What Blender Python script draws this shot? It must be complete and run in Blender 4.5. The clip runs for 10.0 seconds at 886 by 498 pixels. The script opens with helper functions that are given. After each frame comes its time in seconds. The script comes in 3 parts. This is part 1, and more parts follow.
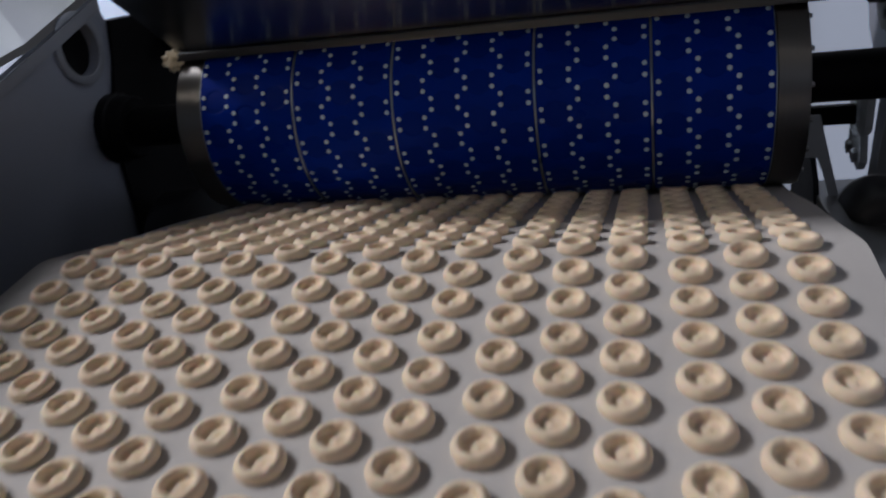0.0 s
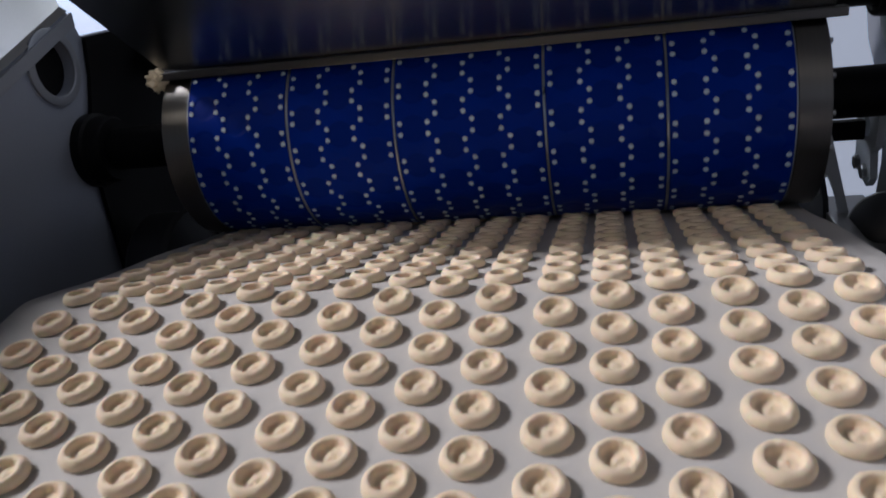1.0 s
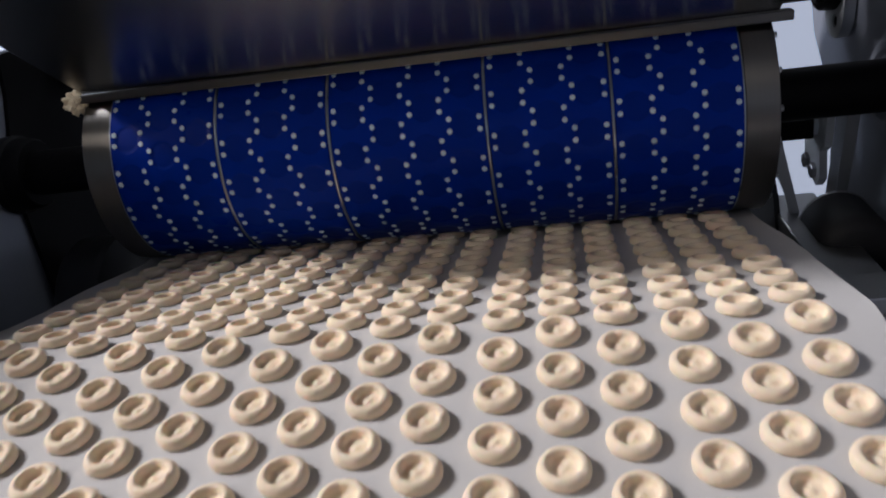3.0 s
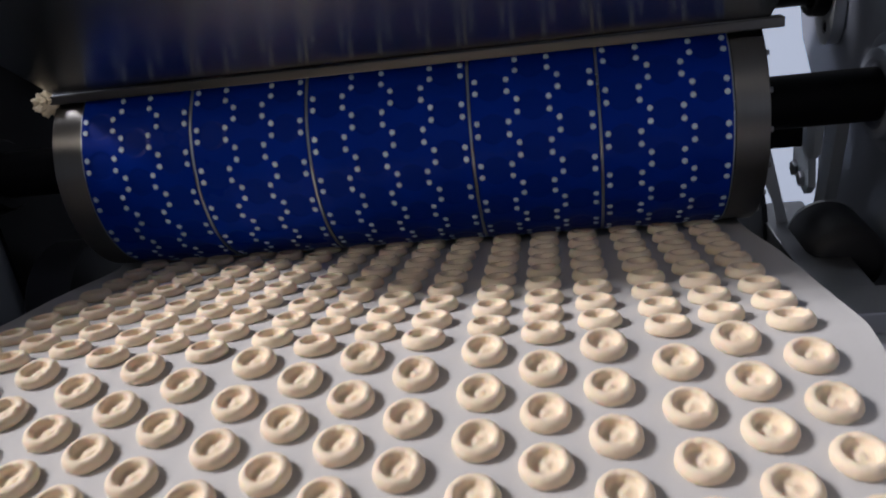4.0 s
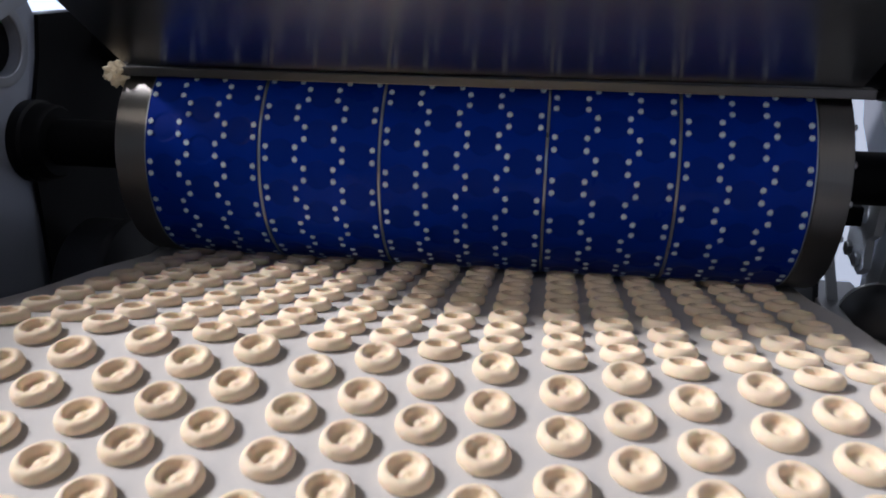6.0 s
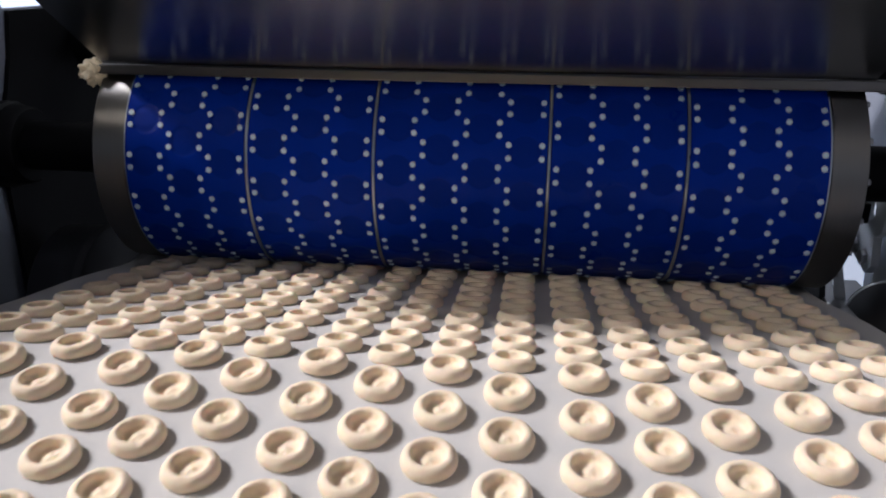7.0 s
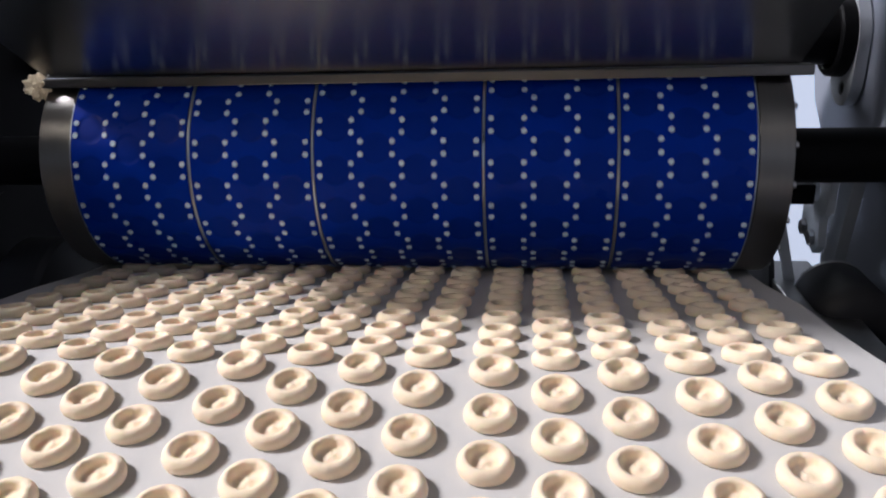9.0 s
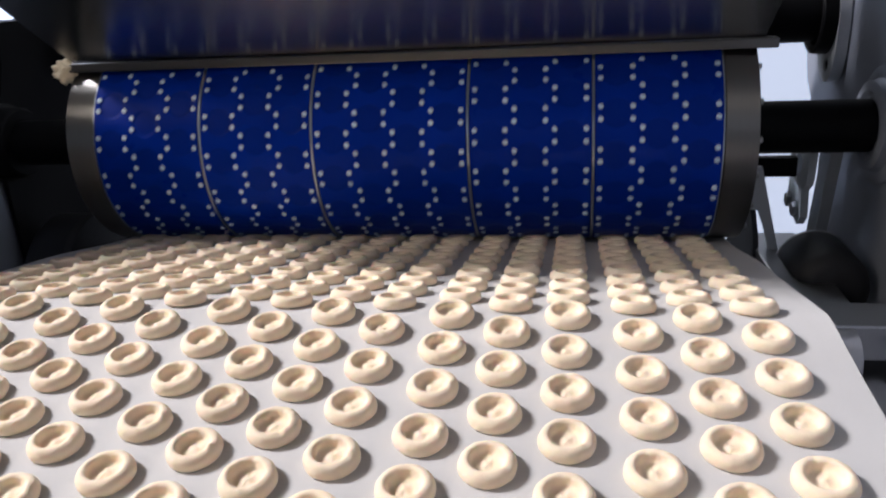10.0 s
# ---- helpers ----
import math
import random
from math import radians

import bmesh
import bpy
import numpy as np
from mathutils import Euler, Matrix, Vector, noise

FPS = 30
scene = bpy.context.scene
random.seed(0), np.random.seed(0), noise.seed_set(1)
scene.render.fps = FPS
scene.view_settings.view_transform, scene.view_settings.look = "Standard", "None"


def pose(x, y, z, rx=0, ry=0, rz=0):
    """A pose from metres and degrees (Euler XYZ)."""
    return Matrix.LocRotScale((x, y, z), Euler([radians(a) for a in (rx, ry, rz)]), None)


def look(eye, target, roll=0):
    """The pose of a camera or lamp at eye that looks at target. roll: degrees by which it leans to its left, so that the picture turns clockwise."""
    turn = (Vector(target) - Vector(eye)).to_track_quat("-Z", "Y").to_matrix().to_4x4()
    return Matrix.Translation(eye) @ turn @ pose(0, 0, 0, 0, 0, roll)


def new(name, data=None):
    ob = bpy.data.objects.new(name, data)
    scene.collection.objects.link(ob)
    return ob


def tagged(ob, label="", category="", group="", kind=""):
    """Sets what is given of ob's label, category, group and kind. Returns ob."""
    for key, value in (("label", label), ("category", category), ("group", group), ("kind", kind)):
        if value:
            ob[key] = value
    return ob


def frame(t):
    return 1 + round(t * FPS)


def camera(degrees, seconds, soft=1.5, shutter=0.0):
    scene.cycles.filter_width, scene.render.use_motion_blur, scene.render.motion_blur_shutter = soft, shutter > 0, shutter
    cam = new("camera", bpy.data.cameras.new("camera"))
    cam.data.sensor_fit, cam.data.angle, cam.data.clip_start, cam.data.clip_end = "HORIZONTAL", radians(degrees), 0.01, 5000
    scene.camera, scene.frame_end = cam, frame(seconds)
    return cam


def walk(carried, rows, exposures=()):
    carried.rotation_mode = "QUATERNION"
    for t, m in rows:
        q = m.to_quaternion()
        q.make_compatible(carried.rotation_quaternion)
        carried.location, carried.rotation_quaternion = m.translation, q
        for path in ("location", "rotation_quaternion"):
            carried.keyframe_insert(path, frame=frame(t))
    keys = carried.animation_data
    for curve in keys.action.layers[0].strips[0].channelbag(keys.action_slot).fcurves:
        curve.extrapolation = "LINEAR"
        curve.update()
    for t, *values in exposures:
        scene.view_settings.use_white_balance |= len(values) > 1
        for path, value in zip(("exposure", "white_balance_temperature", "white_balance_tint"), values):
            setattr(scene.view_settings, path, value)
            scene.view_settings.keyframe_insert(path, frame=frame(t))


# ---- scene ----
# camera and its walk
cam = camera(59.3, 10.0, 1.9, 0.6)
PATH = [
    (0, 0.1854, -0.8943, 0.2902, 68.44, 6.79, 13.32),
    (0.5, 0.1449, -0.869, 0.2977, 69.55, 6.85, 9.96),
    (1.0, 0.1352, -0.8596, 0.3012, 68.55, 6.77, 10.57),
    (1.5, 0.1375, -0.8472, 0.3207, 67.45, 7.08, 9.56),
    (2.0, 0.1463, -0.8348, 0.3171, 66.94, 7.54, 9.04),
    (2.5, 0.1475, -0.8242, 0.3226, 66.74, 7.81, 7.85),
    (4.0, 0.1481, -0.7889, 0.3268, 66.33, 7.18, 6.16),
    (4.5, 0.1399, -0.787, 0.3226, 67.11, 5.47, 6.27),
    (5.0, 0.1251, -0.798, 0.3119, 67.83, 1.83, 9.02),
    (5.5, 0.103, -0.7988, 0.3042, 70.05, -0.19, 9.18),
    (7.0, 0.0618, -0.761, 0.2916, 70.14, -0.41, 6.78),
    (7.5, 0.0622, -0.7489, 0.2862, 69.78, -0.45, 5.89),
    (8.0, 0.0804, -0.73, 0.296, 70.13, 0.46, 3.69),
    (8.5, 0.0962, -0.7304, 0.302, 70.19, 1.29, 3.29),
    (9.0, 0.1189, -0.7664, 0.2946, 69.92, 1.89, 6.31),
    (9.5, 0.1507, -0.7917, 0.2922, 70.55, 2.29, 6.86),
    (10.0, 0.1736, -0.8187, 0.2808, 70.02, 3.04, 9.02),
]
EXPOSURES = [(t, e, 6500, 13) for t, e in ((0.0, -1.0), (0.5, -0.83), (1.0, -0.62), (2.5, -0.4), (4.5, -0.18), (5.5, -0.05), (7.0, 0.02), (8.5, 0.16), (10.0, 0.24))]
walk(cam, [(t, pose(x, y, z, rx, ry, rz)) for t, x, y, z, rx, ry, rz in PATH], EXPOSURES)

# rows of biscuits that have passed the nip line, by time
TRAVEL = [
    (0, -0.433), (0.5, 0.855), (1.5, 3.258), (2.0, 4.538), (2.5, 5.71), (4.0, 9.398), (4.5, 10.492), (5.0, 11.739), (5.5, 12.73), (7.0, 16.131), (7.5, 16.983), (8.0, 18.203), (8.5, 19.219), (9.0, 20.25), (9.5, 21.319), (10.0, 22.384),
]

# world and light: a closed room, daylight key from the west, other lamps added
world = bpy.data.worlds.new("world")
scene.world = world
world.use_nodes = True
sky = world.node_tree.nodes.new("ShaderNodeTexSky")
sky.sky_type, sky.sun_disc = "NISHITA", False
sky.sun_elevation, sky.sun_rotation = radians(35), radians(-90)
world.node_tree.links.new(sky.outputs["Color"], world.node_tree.nodes["Background"].inputs["Color"])
world.node_tree.nodes["Background"].inputs["Strength"].default_value = 0.05


def area_lamp(name, at, target, sx, sy, power, colour):
    data = bpy.data.lights.new(name, "AREA")
    data.shape, data.size, data.size_y, data.energy, data.color = "RECTANGLE", sx, sy, power, colour
    ob = new(name, data)
    ob.matrix_world = look(at, target)
    return ob


area_lamp("window_light_west", (-4.72, 0.05, 4.22), (0.0, -0.4, 0.05), 0.63, 1.15, 480, (0.98, 0.97, 1.0))
# added warm fill to brighten the roller's front
area_lamp("fill_light_south_west", (-4.2, -3.0, 2.95), (-0.15, -0.1, 0.11), 1.2, 1.2, 54, (1.0, 0.90, 0.78))
# added cool fill aimed at the right side frame
area_lamp("fill_light_north", (-1.6, 1.25, 0.75), (0.46, 0.0, 0.15), 0.8, 0.9, 24, (0.75, 0.85, 1.0))
# unseen lamp placed where the left top flange mirrors it, for its glare
area_lamp("flange_glare_light", (0.2, 1.27, 1.06), (-0.55, 0.0, 0.30), 0.55, 0.5, 4.0, (0.85, 0.93, 1.0))
# weak front fill, added; no source known on this side
area_lamp("fill_light_south", (-0.2, -3.0, 1.0), (0.0, 0.0, 0.12), 0.9, 0.8, 0.8, (0.9, 0.95, 1.0))

# ---------------------------------------------------------------- sizes
PITCH = 0.038          # biscuit column pitch
ROW = 0.0387           # biscuit row pitch on the web and on the roller
COLS = 16
ROWS_ROUND = 18
RAD = ROW * ROWS_ROUND / (2 * math.pi)
BLUE = COLS * PITCH / 2
CELL = 0.9725 * PITCH  # cell width on the sleeve
GAP = 0.11 * PITCH     # joint between sleeve sections
JOINTS = (3, 6, 10, 13)


def col_x(c):
    return (c + 0.5) * CELL + GAP * sum(b <= c for b in JOINTS) - BLUE


def joint_x(b):
    return b * CELL + GAP * (JOINTS.index(b) + 0.5) - BLUE


RISE = math.atan(0.2)
FALL = math.atan(0.1244)
BELT_X, BELT_R = 0.335, 0.328     # the web reaches less far on the drive side
NIP_Z = -0.003
CREST_Y = -0.3615
CREST_Z = -0.2 * CREST_Y + NIP_Z
CREST_U = -CREST_Y / math.cos(RISE)
NOSE_R = 0.07
NOSE_T = NOSE_R * math.tan((RISE + FALL) / 2)
PHASE_U = 0.2845
LEFT_X, RIGHT_X = -0.50, 0.474


def web(u):
    """Place and tilt of the web's upper face at the way u from the nip: y, z, angle of the downstream direction above level."""
    if u < CREST_U - NOSE_T:
        return -u * math.cos(RISE), NIP_Z + u * math.sin(RISE), RISE
    bend = RISE + FALL
    v = u - (CREST_U - NOSE_T)
    arc = NOSE_R * bend
    if v < arc:
        a = v / NOSE_R
        y0, z0, _ = -(CREST_U - NOSE_T) * math.cos(RISE), NIP_Z + (CREST_U - NOSE_T) * math.sin(RISE), 0
        cy, cz = y0 - NOSE_R * math.sin(RISE), z0 - NOSE_R * math.cos(RISE)
        b = RISE - a
        return cy + NOSE_R * math.sin(b), cz + NOSE_R * math.cos(b), b
    s = NOSE_T + v - arc
    return CREST_Y - s * math.cos(FALL), CREST_Z - s * math.sin(FALL), -FALL


# ---------------------------------------------------------------- materials
def mat(name, colour, rough=0.5, metal=0.0, spots=0.0, spot_size=8.0, grain=0.0, grain_size=300.0, bump=0.0, bump_size=200.0, stretch=(1, 1, 1), vary=0.0):
    m = bpy.data.materials.new(name)
    m.use_nodes = True
    nt = m.node_tree
    b = nt.nodes["Principled BSDF"]
    b.inputs["Metallic"].default_value = metal
    tc = nt.nodes.new("ShaderNodeTexCoord")
    mp = nt.nodes.new("ShaderNodeMapping")
    mp.inputs["Scale"].default_value = stretch
    nt.links.new(tc.outputs["Object"], mp.inputs["Vector"])

    def tex(scale, detail=4):
        n = nt.nodes.new("ShaderNodeTexNoise")
        n.inputs["Scale"].default_value, n.inputs["Detail"].default_value = scale, detail
        nt.links.new(mp.outputs["Vector"], n.inputs["Vector"])
        return n.outputs["Fac"]

    def math_node(op, a, v, c=None):
        n = nt.nodes.new("ShaderNodeMath")
        n.operation = op
        nt.links.new(a, n.inputs[0])
        if isinstance(v, float):
            n.inputs[1].default_value = v
        else:
            nt.links.new(v, n.inputs[1])
        if c is not None:
            n.inputs[2].default_value = c
        return n.outputs[0]

    large, small = tex(spot_size), tex(grain_size, 2)
    value = math_node("ADD", math_node("MULTIPLY_ADD", large, spots * 2, 1.0 - spots), math_node("MULTIPLY_ADD", small, grain * 2, -grain))
    if vary:
        info = nt.nodes.new("ShaderNodeObjectInfo")
        value = math_node("ADD", value, math_node("MULTIPLY_ADD", info.outputs["Random"], vary * 2, -vary))
    mix = nt.nodes.new("ShaderNodeHueSaturation")
    mix.inputs["Color"].default_value = (*colour, 1)
    nt.links.new(value, mix.inputs["Value"])
    nt.links.new(mix.outputs["Color"], b.inputs["Base Color"])
    nt.links.new(math_node("MULTIPLY_ADD", large, rough * 0.5, rough * 0.75), b.inputs["Roughness"])
    if bump:
        bn = nt.nodes.new("ShaderNodeBump")
        bn.inputs["Strength"].default_value, bn.inputs["Distance"].default_value = bump, 0.001
        nt.links.new(tex(bump_size, 3), bn.inputs["Height"])
        nt.links.new(bn.outputs["Normal"], b.inputs["Normal"])
    return m


def glow(name, colour, strength):
    m = bpy.data.materials.new(name)
    m.use_nodes = True
    b = m.node_tree.nodes["Principled BSDF"]
    b.inputs["Base Color"].default_value = (*colour, 1)
    b.inputs["Emission Color"].default_value = (*colour, 1)
    b.inputs["Emission Strength"].default_value = strength
    return m


DOUGH = mat("biscuit_dough", (0.885, 0.735, 0.56), 0.75, 0, 0.10, 120, 0.06, 1500, 0.25, 900, vary=0.05)
DOUGH.node_tree.nodes["Principled BSDF"].inputs["Subsurface Weight"].default_value = 0.12
DOUGH.node_tree.nodes["Principled BSDF"].inputs["Subsurface Radius"].default_value = (0.0035, 0.0012, 0.0004)
DOUGH.node_tree.nodes["Principled BSDF"].inputs["Specular IOR Level"].default_value = 0.3
DOUGH.node_tree.nodes["Principled BSDF"].inputs["Subsurface Scale"].default_value = 1.0
RAW = mat("raw_dough", (0.84, 0.74, 0.56), 0.8, 0, 0.15, 60, 0.1, 700, 0.8, 500)
WEB = mat("cotton_web", (0.575, 0.565, 0.56), 0.85, 0, 0.14, 9, 0.05, 1800, 0.3, 2200)
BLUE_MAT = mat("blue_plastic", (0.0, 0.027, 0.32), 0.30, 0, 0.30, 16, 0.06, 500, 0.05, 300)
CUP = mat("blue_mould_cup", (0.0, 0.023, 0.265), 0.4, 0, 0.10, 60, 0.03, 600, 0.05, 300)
PIN = mat("pale_pin", (0.68, 0.84, 0.96), 0.5, 0, 0.12, 400, 0.05, 2000, vary=0.08)
STEEL = mat("steel", (0.46, 0.46, 0.47), 0.34, 1.0, 0.10, 12, 0.04, 500, 0.06, 260)
COLLAR = mat("turned_steel", (0.22, 0.215, 0.21), 0.38, 1.0, 0.08, 14, 0.04, 500, 0.06, 60, (40, 1, 1))
BRIGHT = mat("bright_sheet_steel", (0.72, 0.73, 0.75), 0.30, 1.0, 0.12, 9, 0.04, 500, 0.10, 40)
PANEL = mat("sheet_steel", (0.30, 0.32, 0.36), 0.48, 0.35, 0.12, 5, 0.04, 400, 0.08, 200)
FRAME = mat("painted_frame_grey", (0.30, 0.325, 0.39), 0.42, 0.2, 0.14, 4, 0.03, 400, 0.06, 200)
FLANGE = mat("pale_cast_flange", (0.55, 0.57, 0.60), 0.35, 0.3, 0.10, 30, 0.05, 400, 0.2, 120)
DULL = mat("dull_sheet_steel", (0.32, 0.35, 0.42), 0.5, 0.35, 0.14, 5, 0.04, 400, 0.08, 200)
GUARD = mat("guard_grey", (0.024, 0.025, 0.030), 0.6, 0.2, 0.15, 12, 0.05, 300)
BRUSHED = mat("brushed_steel", (0.42, 0.42, 0.42), 0.25, 1.0, 0.10, 6, 0.05, 400)


def brush(m, amount, turn):
    """Stretches a metal's gloss across its brushing or turning marks."""
    b = m.node_tree.nodes["Principled BSDF"]
    b.inputs["Anisotropic"].default_value, b.inputs["Anisotropic Rotation"].default_value = amount, turn
    tan = m.node_tree.nodes.new("ShaderNodeTangent")
    tan.direction_type, tan.axis = "RADIAL", "X"
    m.node_tree.links.new(tan.outputs["Tangent"], b.inputs["Tangent"])


brush(BRUSHED, 0.8, 0.0)
LIP = mat("worn_lip_steel", (0.15, 0.145, 0.14), 0.34, 1.0, 0.22, 40, 0.06, 500, 0.15, 220, (0.3, 1, 1))
RING = mat("ring_steel", (0.42, 0.48, 0.54), 0.30, 1.0, 0.10, 30, 0.04, 500)
brush(COLLAR, 0.9, 0.25)
CUP.node_tree.nodes["Principled BSDF"].inputs["Specular IOR Level"].default_value = 0.09
BLUE_MAT.node_tree.nodes["Principled BSDF"].inputs["Specular IOR Level"].default_value = 0.09
BLUE_MAT.node_tree.nodes["Principled BSDF"].inputs["Coat Weight"].default_value = 0.03
BLUE_MAT.node_tree.nodes["Principled BSDF"].inputs["Coat Roughness"].default_value = 0.12
# nearly black; also carries the shade round the left bearing
DARK = mat("dark_oiled_shaded_steel", (0.008, 0.008, 0.009), 0.5, 0.2, 0.2, 15, 0.1, 500, 0.1, 200)
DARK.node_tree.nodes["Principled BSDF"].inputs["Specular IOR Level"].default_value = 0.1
RUBBER = mat("black_rubber", (0.03, 0.03, 0.032), 0.7, 0, 0.1, 20, 0.05, 600)
WALL = mat("painted_wall", (0.05, 0.053, 0.056), 0.8, 0, 0.06, 2, 0.02, 60, 0.2, 40)
FLOOR = mat("floor_concrete", (0.10, 0.10, 0.10), 0.7, 0, 0.2, 3, 0.08, 80, 0.3, 60)
WHITE = mat("white_enamel", (0.75, 0.78, 0.82), 0.4, 0, 0.05, 6, 0.02, 100)
DAYLIGHT = glow("daylight_pane", (0.70, 0.80, 1.0), 0.45)


# ---------------------------------------------------------------- mesh helpers
def link(name, bm, material, parent=None, label="", smooth=None):
    me = bpy.data.meshes.new(name)
    bmesh.ops.recalc_face_normals(bm, faces=bm.faces)
    bm.to_mesh(me)
    bm.free()
    me.materials.append(material)
    if smooth is not None:
        me.shade_smooth()
        me.set_sharp_from_angle(angle=radians(smooth))
    ob = new(name, me)
    if parent is not None:
        ob.parent = parent
    if label:
        ob["label"] = label
    return ob


def part(name, bm, material, parent, label="", smooth=None):
    return link(name, bm, material, parent, label, smooth)


def thing(name, label, category, group="", kind="", at=None):
    ob = new(name)
    if at is not None:
        ob.matrix_world = at
    return tagged(ob, label, category, group, kind)


def box(x0, x1, y0, y1, z0, z1, bevel=0.0):
    bm = bmesh.new()
    bmesh.ops.create_cube(bm, size=1, matrix=Matrix.LocRotScale(((x0 + x1) / 2, (y0 + y1) / 2, (z0 + z1) / 2), None, (x1 - x0, y1 - y0, z1 - z0)))
    if bevel:
        bmesh.ops.bevel(bm, geom=bm.edges[:], offset=bevel, segments=2, affect="EDGES", profile=0.6)
    return bm


def lathe_x(profile, segs=64, closed=False):
    """A body of revolution about the x axis from (x, radius) points."""
    bm = bmesh.new()
    rings = []
    for x, r in profile:
        rings.append([bm.verts.new((x, r * math.sin(2 * math.pi * k / segs), r * math.cos(2 * math.pi * k / segs))) for k in range(segs)])
    pairs = list(zip(rings, rings[1:])) + ([(rings[-1], rings[0])] if closed else [])
    for a, b in pairs:
        for k in range(segs):
            bm.faces.new((a[k], a[(k + 1) % segs], b[(k + 1) % segs], b[k]))
    if not closed:
        for ring in (rings[0], rings[-1]):
            if profile[rings.index(ring)][1] > 1e-6:
                bm.faces.new(ring)
    return bm


def plate_x(outer, holes, x0, x1, bevel=0.0):
    """A plate in the yz plane between x0 and x1, with round holes (y, z, radius)."""
    bm = bmesh.new()
    loops = [list(outer)] + [[(y + r * math.cos(2 * math.pi * k / 32), z + r * math.sin(2 * math.pi * k / 32)) for k in range(32)] for y, z, r in holes]
    edges = []
    for lp in loops:
        vs = [bm.verts.new((x0, y, z)) for y, z in lp]
        edges += [bm.edges.new((vs[k], vs[(k + 1) % len(vs)])) for k in range(len(vs))]
    bmesh.ops.triangle_fill(bm, edges=edges, use_beauty=True)
    got = bmesh.ops.extrude_face_region(bm, geom=bm.faces[:])
    bmesh.ops.translate(bm, verts=[v for v in got["geom"] if isinstance(v, bmesh.types.BMVert)], vec=(x1 - x0, 0, 0))
    return bm


def sweep(section, x0, x1):
    """A closed outline of (y, z) drawn along x."""
    bm = bmesh.new()
    a = [bm.verts.new((x0, y, z)) for y, z in section]
    b = [bm.verts.new((x1, y, z)) for y, z in section]
    n = len(section)
    for k in range(n):
        bm.faces.new((a[k], a[(k + 1) % n], b[(k + 1) % n], b[k]))
    bm.faces.new(a)
    bm.faces.new(b)
    return bm


def link_y(outline, y0, y1):
    """A plate in the xz plane between y0 and y1."""
    bm = bmesh.new()
    a = [bm.verts.new((x, y0, z)) for x, z in outline]
    b = [bm.verts.new((x, y1, z)) for x, z in outline]
    for k in range(len(a)):
        bm.faces.new((a[k], a[(k + 1) % len(a)], b[(k + 1) % len(a)], b[k]))
    bm.faces.new(a)
    bm.faces.new(b)
    return bm


def hex_bolt(name, parent, at, axis=1, r=0.007, material=None):
    bm = lathe_x([(0, r), (axis * 0.004, r), (axis * 0.005, r * 0.85)], 6)
    ob = part(name, bm, material or STEEL, parent)
    ob.location = at
    return ob


# ---------------------------------------------------------------- the room
def wall(name, bm, material=None):
    return tagged(link(name, bm, material or WALL), "plain dark painted wall of the bakery hall", "wall", kind="structure")


X0, X1, Y0, Y1, Z0, Z1 = -4.9, 2.6, -3.1, 1.3, -0.95, 4.7
tagged(link("floor", box(X0, X1, Y0, Y1, Z0 - 0.1, Z0), FLOOR), "grey worn concrete floor of the bakery hall", "floor", kind="structure")
tagged(link("ceiling", box(X0, X1, Y0, Y1, Z1, Z1 + 0.1), WALL), "dark painted ceiling of the bakery hall", "ceiling", kind="structure")


def pierced(lo, hi, openings, place):
    """A wall from lo to hi, cut into blocks round its openings (a0, a1, z0, z1); place puts a block."""
    bm = bmesh.new()
    cuts = sorted({lo, hi, *(v for o in openings for v in o[:2])})
    for a, b in zip(cuts, cuts[1:]):
        z = Z0
        for o in sorted((o for o in openings if o[0] <= a and b <= o[1]), key=lambda o: o[2]):
            place(bm, a, b, z, o[2])
            z = o[3]
        place(bm, a, b, z, Z1)
    return bm


def block_x(x):
    return lambda bm, a, b, c, d: bmesh.ops.create_cube(bm, size=1, matrix=Matrix.LocRotScale((x, (a + b) / 2, (c + d) / 2), None, (0.1, b - a, d - c)))


def block_y(y):
    return lambda bm, a, b, c, d: bmesh.ops.create_cube(bm, size=1, matrix=Matrix.LocRotScale(((a + b) / 2, y, (c + d) / 2), None, (b - a, 0.1, d - c)))


# the unseen openings are cut to suit the lamps
wall("wall_west", pierced(Y0, Y1, [(-0.55, 0.65, 3.6, 4.6)], block_x(X0 - 0.05)))
wall("wall_east", box(X1, X1 + 0.1, Y0, Y1, Z0, Z1))
wall("wall_south", pierced(X0, X1, [(-4.82, -3.58, 2.33, 3.57), (-0.65, 0.25, 0.6, 1.4)], block_y(Y0 - 0.05)))
wall("wall_north", pierced(X0, X1, [(-2.05, -1.15, 0.0, 1.25), (-0.1, 0.40, 0.80, 1.32), (0.42, 1.35, -0.75, 0.40)], block_y(Y1 + 0.05)))


def window(name, x0, x1, y, z0, z1):
    w = thing(name, "bright daylit frosted window with pale frame", "window", kind="structure")
    part("pane", box(x0, x1, y + 0.03, y + 0.04, z0, z1), DAYLIGHT, w)
    for a, b, c, d in ((x0, x1, z0, z0 + 0.05), (x0, x1, z1 - 0.05, z1), (x0, x0 + 0.05, z0 + 0.05, z1 - 0.05), (x1 - 0.05, x1, z0 + 0.05, z1 - 0.05)):
        part("window_frame", box(a, b, y, y + 0.05, c, d), WHITE, w)


# window_1 is an unseen addition that goes with the north fill
window("window_1", -2.05, -1.15, Y1, 0.0, 1.25)
window("window_2", 0.42, 1.35, Y1, -0.75, 0.40)


# ---------------------------------------------------------------- side frames
def edge_z(y):
    return max(0.272 + 0.36 * y, 0.20)


